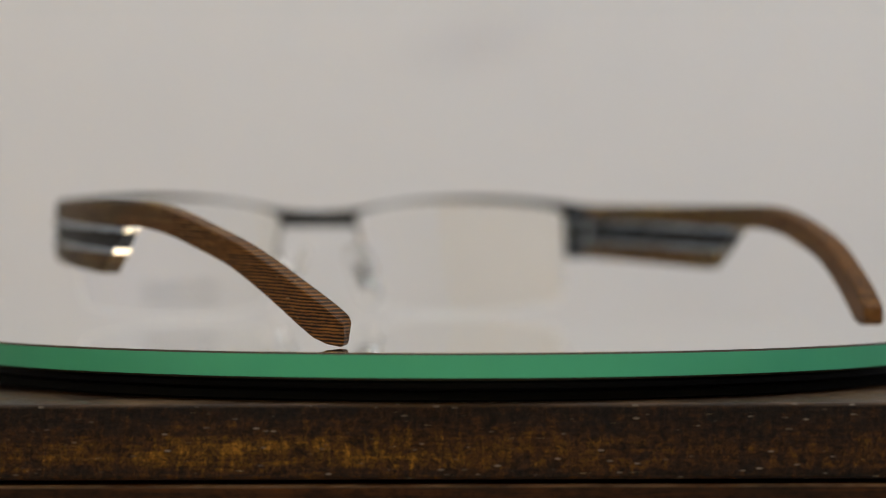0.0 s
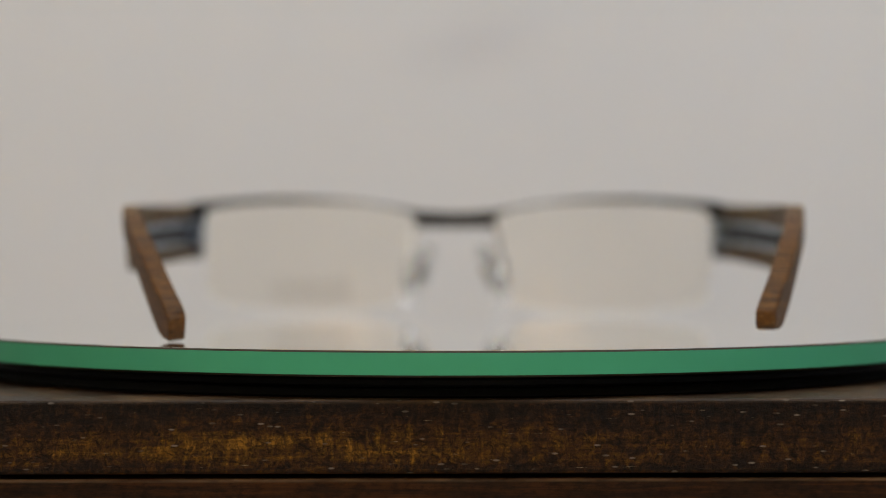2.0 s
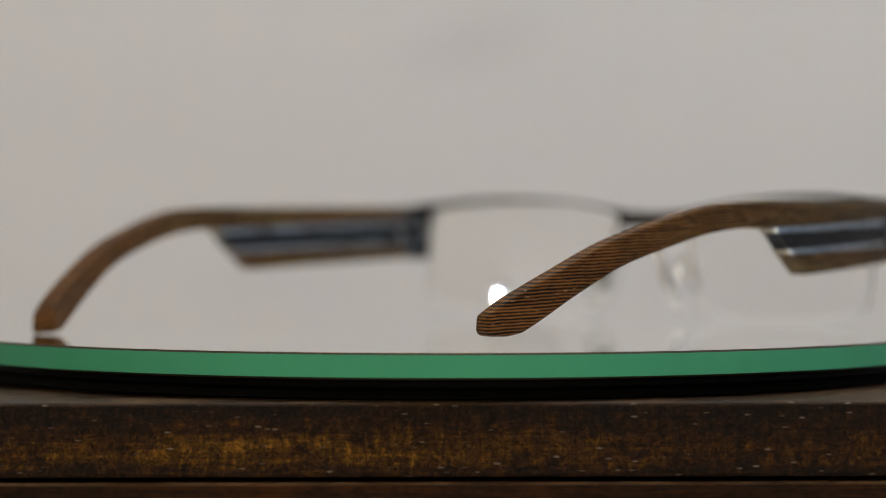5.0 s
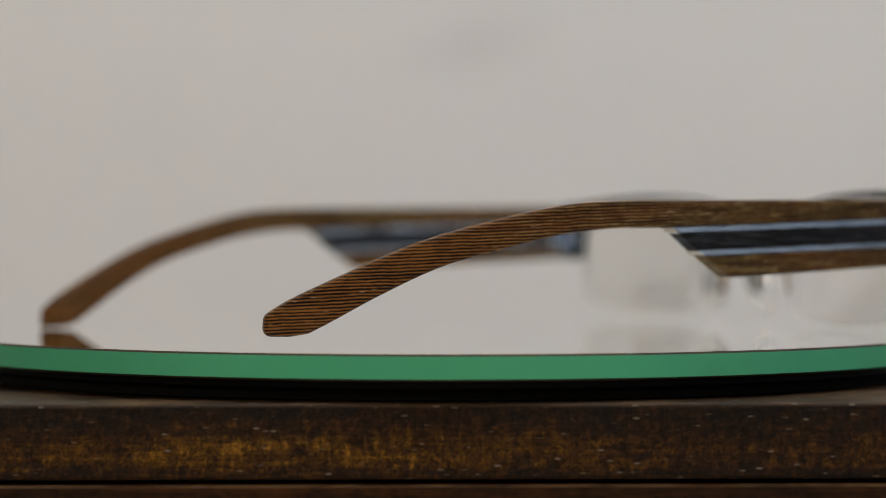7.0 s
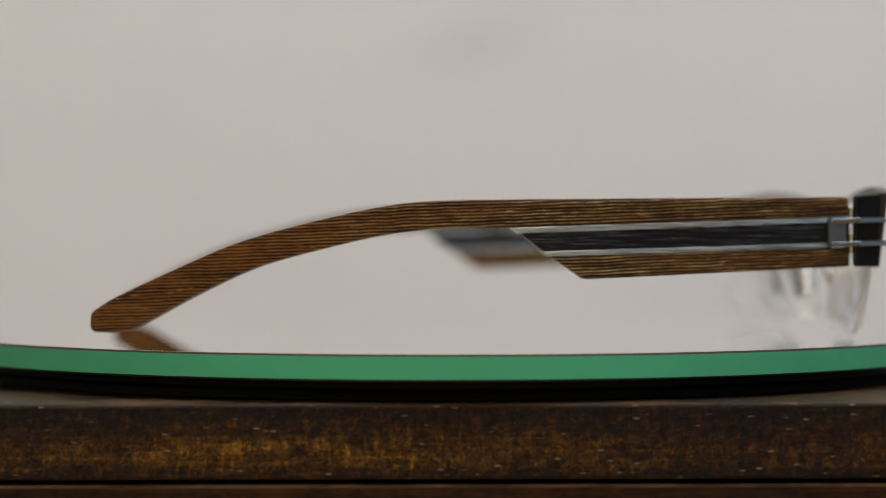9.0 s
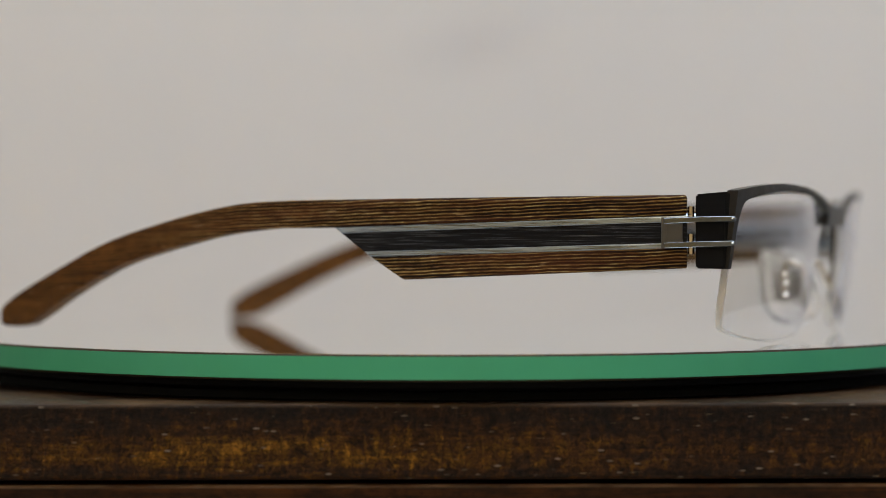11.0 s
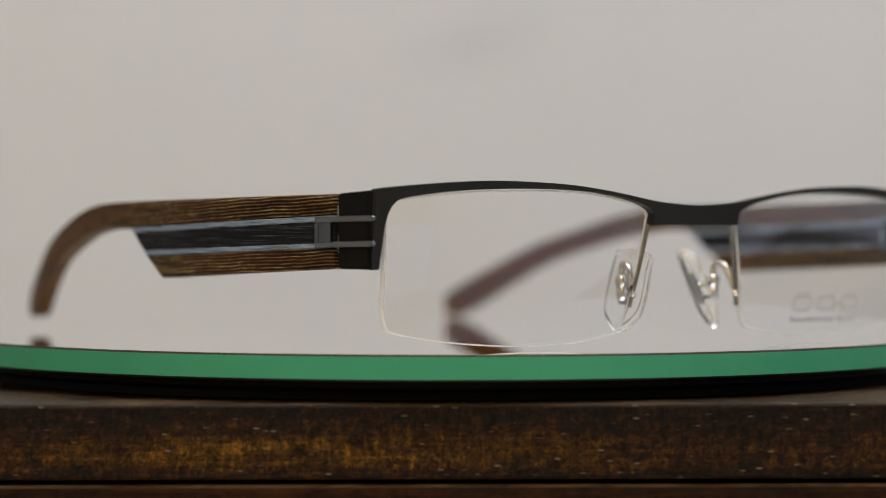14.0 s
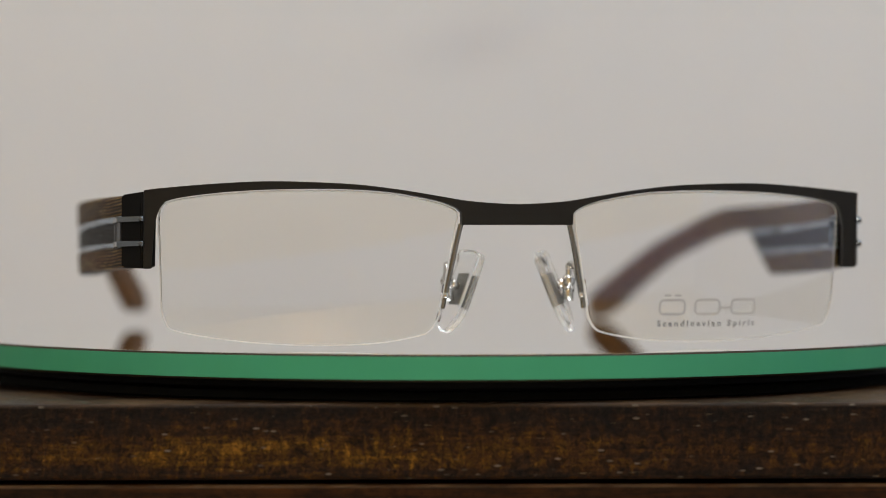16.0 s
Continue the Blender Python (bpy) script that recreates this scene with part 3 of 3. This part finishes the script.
def T(side, s, h, w):
    """Point of a temple: s along, h height at its front end, w in from the outer face (mm)."""
    lift = -1.8 * (max(s, 0) / 143.0) ** 6 if side > 0 else 0.0
    if side > 0:
        s *= 1.005
    lean = (abs(outer_u(side, s + 0.5)) - abs(outer_u(side, s - 0.5)))
    k = w / math.sqrt(1 + lean * lean)
    return P(outer_u(side, s) - side * k, 7.5 + s + lean * k, h - 0.04 * s + lift)


WOOD_T = 4.0
UPPER = catmull([(0.4, 27.8), (34, 28.8), (66, 29.75), (76, 29.95), (84, 29.75), (92, 28.7), (102, 26.7), (116, 23.3), (128.5, 18.6), (138, 14.6), (141.6, 12.6)], 6)
LOWER = catmull([(0.4, 24.1), (34, 24.3), (66, 24.6), (76, 24.9), (82, 24.7), (90, 23.9), (100, 22.0), (112, 19.1), (123, 14.5), (131.5, 10.2), (135.5, 8.3)], 6)


def strip_bm(side, pairs, t0, t1, bevel=0.00028, skew=0.0):
    """A bar on the temple between (s, low, high) stations, from depth t0 to t1; skew cuts its end at a slant."""
    bm = bmesh.new()
    cols = []
    for k, (s_lo, lo, s_hi, hi) in enumerate(pairs):
        cut = skew * max(0.0, 1 - (len(pairs) - 1 - k) / 2.5)
        cols.append([bm.verts.new(T(side, s_lo, lo, t0)), bm.verts.new(T(side, s_hi, hi, t0)), bm.verts.new(T(side, s_hi - cut, hi, t1)), bm.verts.new(T(side, s_lo - cut, lo, t1))])
    for a, b in zip(cols, cols[1:]):
        for i in range(4):
            j = (i + 1) % 4
            bm.faces.new((a[i], a[j], b[j], b[i]))
    bm.faces.new(cols[0])
    bm.faces.new(cols[-1][::-1])
    bmesh.ops.recalc_face_normals(bm, faces=bm.faces)
    if bevel:
        sharp = [e for e in bm.edges if e.is_manifold and e.calc_face_angle() > 0.5]
        bmesh.ops.bevel(bm, geom=sharp, offset=bevel, segments=2, affect="EDGES", profile=0.5)
    return bm


def level(side, s0, lo0, hi0, lo1, hi1, n=10):
    """Stations of a straight bar whose rear end is cut on the slant of the notch."""
    out = []
    for i in range(n + 1):
        f = i / n
        lo, hi = lo0 + (lo1 - lo0) * f, hi0 + (hi1 - hi0) * f
        out.append((s0 + (notch_s(lo, side) - s0) * f, lo, s0 + (notch_s(hi, side) - s0) * f, hi))
    return out


def notch_s(h, side=-1):
    """Rear end of the lower bars at height h; one temple is cut a little further back."""
    return (52.8 if side < 0 else 56.3) + (h - 14.6) * 1.25


def temple(root, side):
    swell = 0.45 if side < 0 else 0.0      # one temple is a little fuller over the ear
    wood = [(float(lo[0]), float(lo[1]), float(up[0]), float(up[1]) + swell * math.exp(-((up[0] - 108) / 22) ** 2)) for lo, up in zip(LOWER, UPPER)] + ([(138.6, 7.9, 142.9, 11.8), (142.4, 8.1, 143.1, 9.0)] if side < 0 else [(138.8, 7.6, 142.9, 11.8), (142.8, 7.6, 143.1, 8.4)])
    body = part("temple", strip_bm(side, wood, 0.0, WOOD_T, 0.00062 if side < 0 else 0.0005, 0.0 if side < 0 else 2.4), M_LAM, root, "brown laminated wood temple with a bent tip", False)
    low = level(side, 0.4, 14.7, 18.35, 14.5, 18.9)
    low[-1] = (notch_s(14.5, side) - 0.9, 14.5, notch_s(18.9, side), 18.9)
    part("lower_bar", strip_bm(side, low, 0.0, WOOD_T, 0.0003), M_LAM, body, "lower laminated wood bar")
    for low0, high0, low1, high1 in ((22.95, 24.1, 23.4, 24.6), (18.35, 19.3, 18.9, 20.0)):
        strip = strip_bm(side, level(side, 0.3, low0, high0, low1, high1), 0.06, WOOD_T - 0.06, 0.00022, -0.45)
        strip = part("inlay_strip", strip, [M_INLAY, M_CUT], body, "brushed aluminium inlay strip")
        for f in strip.data.polygons:
            if f.normal.y > 0.3 and f.center.y > 0.05:      # the polished slanting cut at the rear end
                f.material_index = 1
    part("core_bar", strip_bm(side, level(side, 0.4, 19.3, 22.95, 20.0, 23.4), 0.25, WOOD_T - 0.25, 0.0001), M_CORE, body, "black brushed centre bar")
    # outer clip: plate on the temple and two prongs that reach over the joint
    plate = strip_bm(side, [(1.2, 18.5, 1.2, 23.9), (4.4, 18.5, 4.4, 23.9)], -0.22, 0.5, 0.0001)
    lip = strip_bm(side, [(4.0, 18.4, 4.0, 24.0), (4.9, 18.4, 4.9, 24.0)], -0.36, 0.5, 0.0001)
    held = bpy.data.meshes.new("lip")
    lip.to_mesh(held)
    plate.from_mesh(held)
    bpy.data.meshes.remove(held)
    part("hinge_plate", plate, M_CLIP, body, "satin gunmetal hinge plate")
    for z in (23.3, 18.9):
        a = Vector(T(side, 4.4, z, -0.36))
        m = Vector(P(side * (71.15 if side < 0 else 69.65), 6.3, z + 0.05))
        b = Vector(P(side * 67.25, 0.2, z + 0.2))
        bm = bar_bm([a, a.lerp(m, 0.6), m, m.lerp(b, 0.5), b], 0.00098, 0.0006)
        knob = bmesh.ops.create_uvsphere(bm, u_segments=12, v_segments=8, radius=0.00058)
        bmesh.ops.translate(bm, verts=knob["verts"], vec=b)
        part("prong", bm, M_PRONG, body, "polished gunmetal prong")
    bm = bmesh.new()
    for h in (17.2, 19.3, 22.9, 24.2):
        a, b = Vector(T(side, -0.25, h, 0.95)), Vector(T(side, -0.25, h + 1.5, 0.95))
        tube_bm([a, b], 0.0006, 12, bm)
    part("hinge_barrel", bm, M_CHROME, body, "bright steel hinge knuckles in the joint")
    # inner hinge: a square steel loop
    loop = [Vector(T(side, s, h, WOOD_T + 0.35)) for s, h in ((2.6, 18.2), (2.6, 24.0), (-4.0, 23.8), (-4.0, 18.4), (2.6, 18.2))]
    bm = bmesh.new()
    for a, b in zip(loop, loop[1:]):
        e = (b - a).normalized() * 0.0004
        tube_bm([a - e, b + e], 0.00055, 6, bm)
    part("hinge_loop", bm, M_INLAY, body, "square bright hinge loop on the inner side")
    return body


def end_piece(root, side):
    """Black block that turns the corner from the front to the temple."""
    bm = bmesh.new()
    cols = []
    for f in np.linspace(0, 1, 6):
        uo = (66.6 + ((70.7 if side < 0 else 69.2) - 66.6) * f) * side
        v = 0.6 + (6.3 - 0.6) * f
        step = 0.25 if f < 0.2 else 0.0
        lo, hi = 14.55 + 0.1 * f + step * 0.3, 28.45 - 0.6 * f - step * 0.4
        vl = max(v, 1.72)
        wide = 3.1 if side > 0 else 2.2 + 0.9 * f
        cols.append([bm.verts.new(P(uo, vl, lo)), bm.verts.new(P(uo, v, hi)), bm.verts.new(P(uo - side * wide, v + 0.4, hi)), bm.verts.new(P(uo - side * wide, vl + 0.4, lo))])
    for a, b in zip(cols, cols[1:]):
        for i in range(4):
            j = (i + 1) % 4
            bm.faces.new((a[i], a[j], b[j], b[i]))
    bm.faces.new(cols[0])
    bm.faces.new(cols[-1][::-1])
    bmesh.ops.recalc_face_normals(bm, faces=bm.faces)
    sharp = [e for e in bm.edges if e.is_manifold and e.calc_face_angle() > 0.5]
    bmesh.ops.bevel(bm, geom=sharp, offset=0.0003, segments=2, affect="EDGES")
    return part("end_piece", bm, M_BLOCK, root, "black metal end piece")


def eyeglasses():
    root = tagged(new("eyeglasses"), "half-rim eyeglasses with black metal front and laminated wood temples", "eyeglasses")
    front_frame(root)
    for side in (-1, 1):
        pane = lens(root, side)
        if side > 0:
            lens_print(pane)
        nose_side(root, side)
        end_piece(root, side)
        temple(root, side)
    return root


GLASSES = eyeglasses()


# ---- motion of the turntable ----
def turn(t):
    d = t - 8
    return 1.077987 - 0.209065 * d - 1.7372e-4 * d ** 2 - 3.581e-5 * d ** 3 + 6.3e-8 * d ** 4 + 1.4146e-7 * d ** 5


def sink(t):
    return (-0.0181 * (t - 8) + 0.00173 * (t - 8) ** 2) * MM


def motions():
    place = pose(0.054418, -0.055836, 0.0, 0, 0, 45.5304)
    times = [0.5 * i for i in range(33)]
    on_axis = [(t, pose(AXIS[0], AXIS[1], sink(t)) @ Matrix.Rotation(turn(t), 4, "Z")) for t in times]
    walk(PLATE, on_axis)
    walk(GLASSES, [(t, m @ place) for t, m in on_axis])


motions()
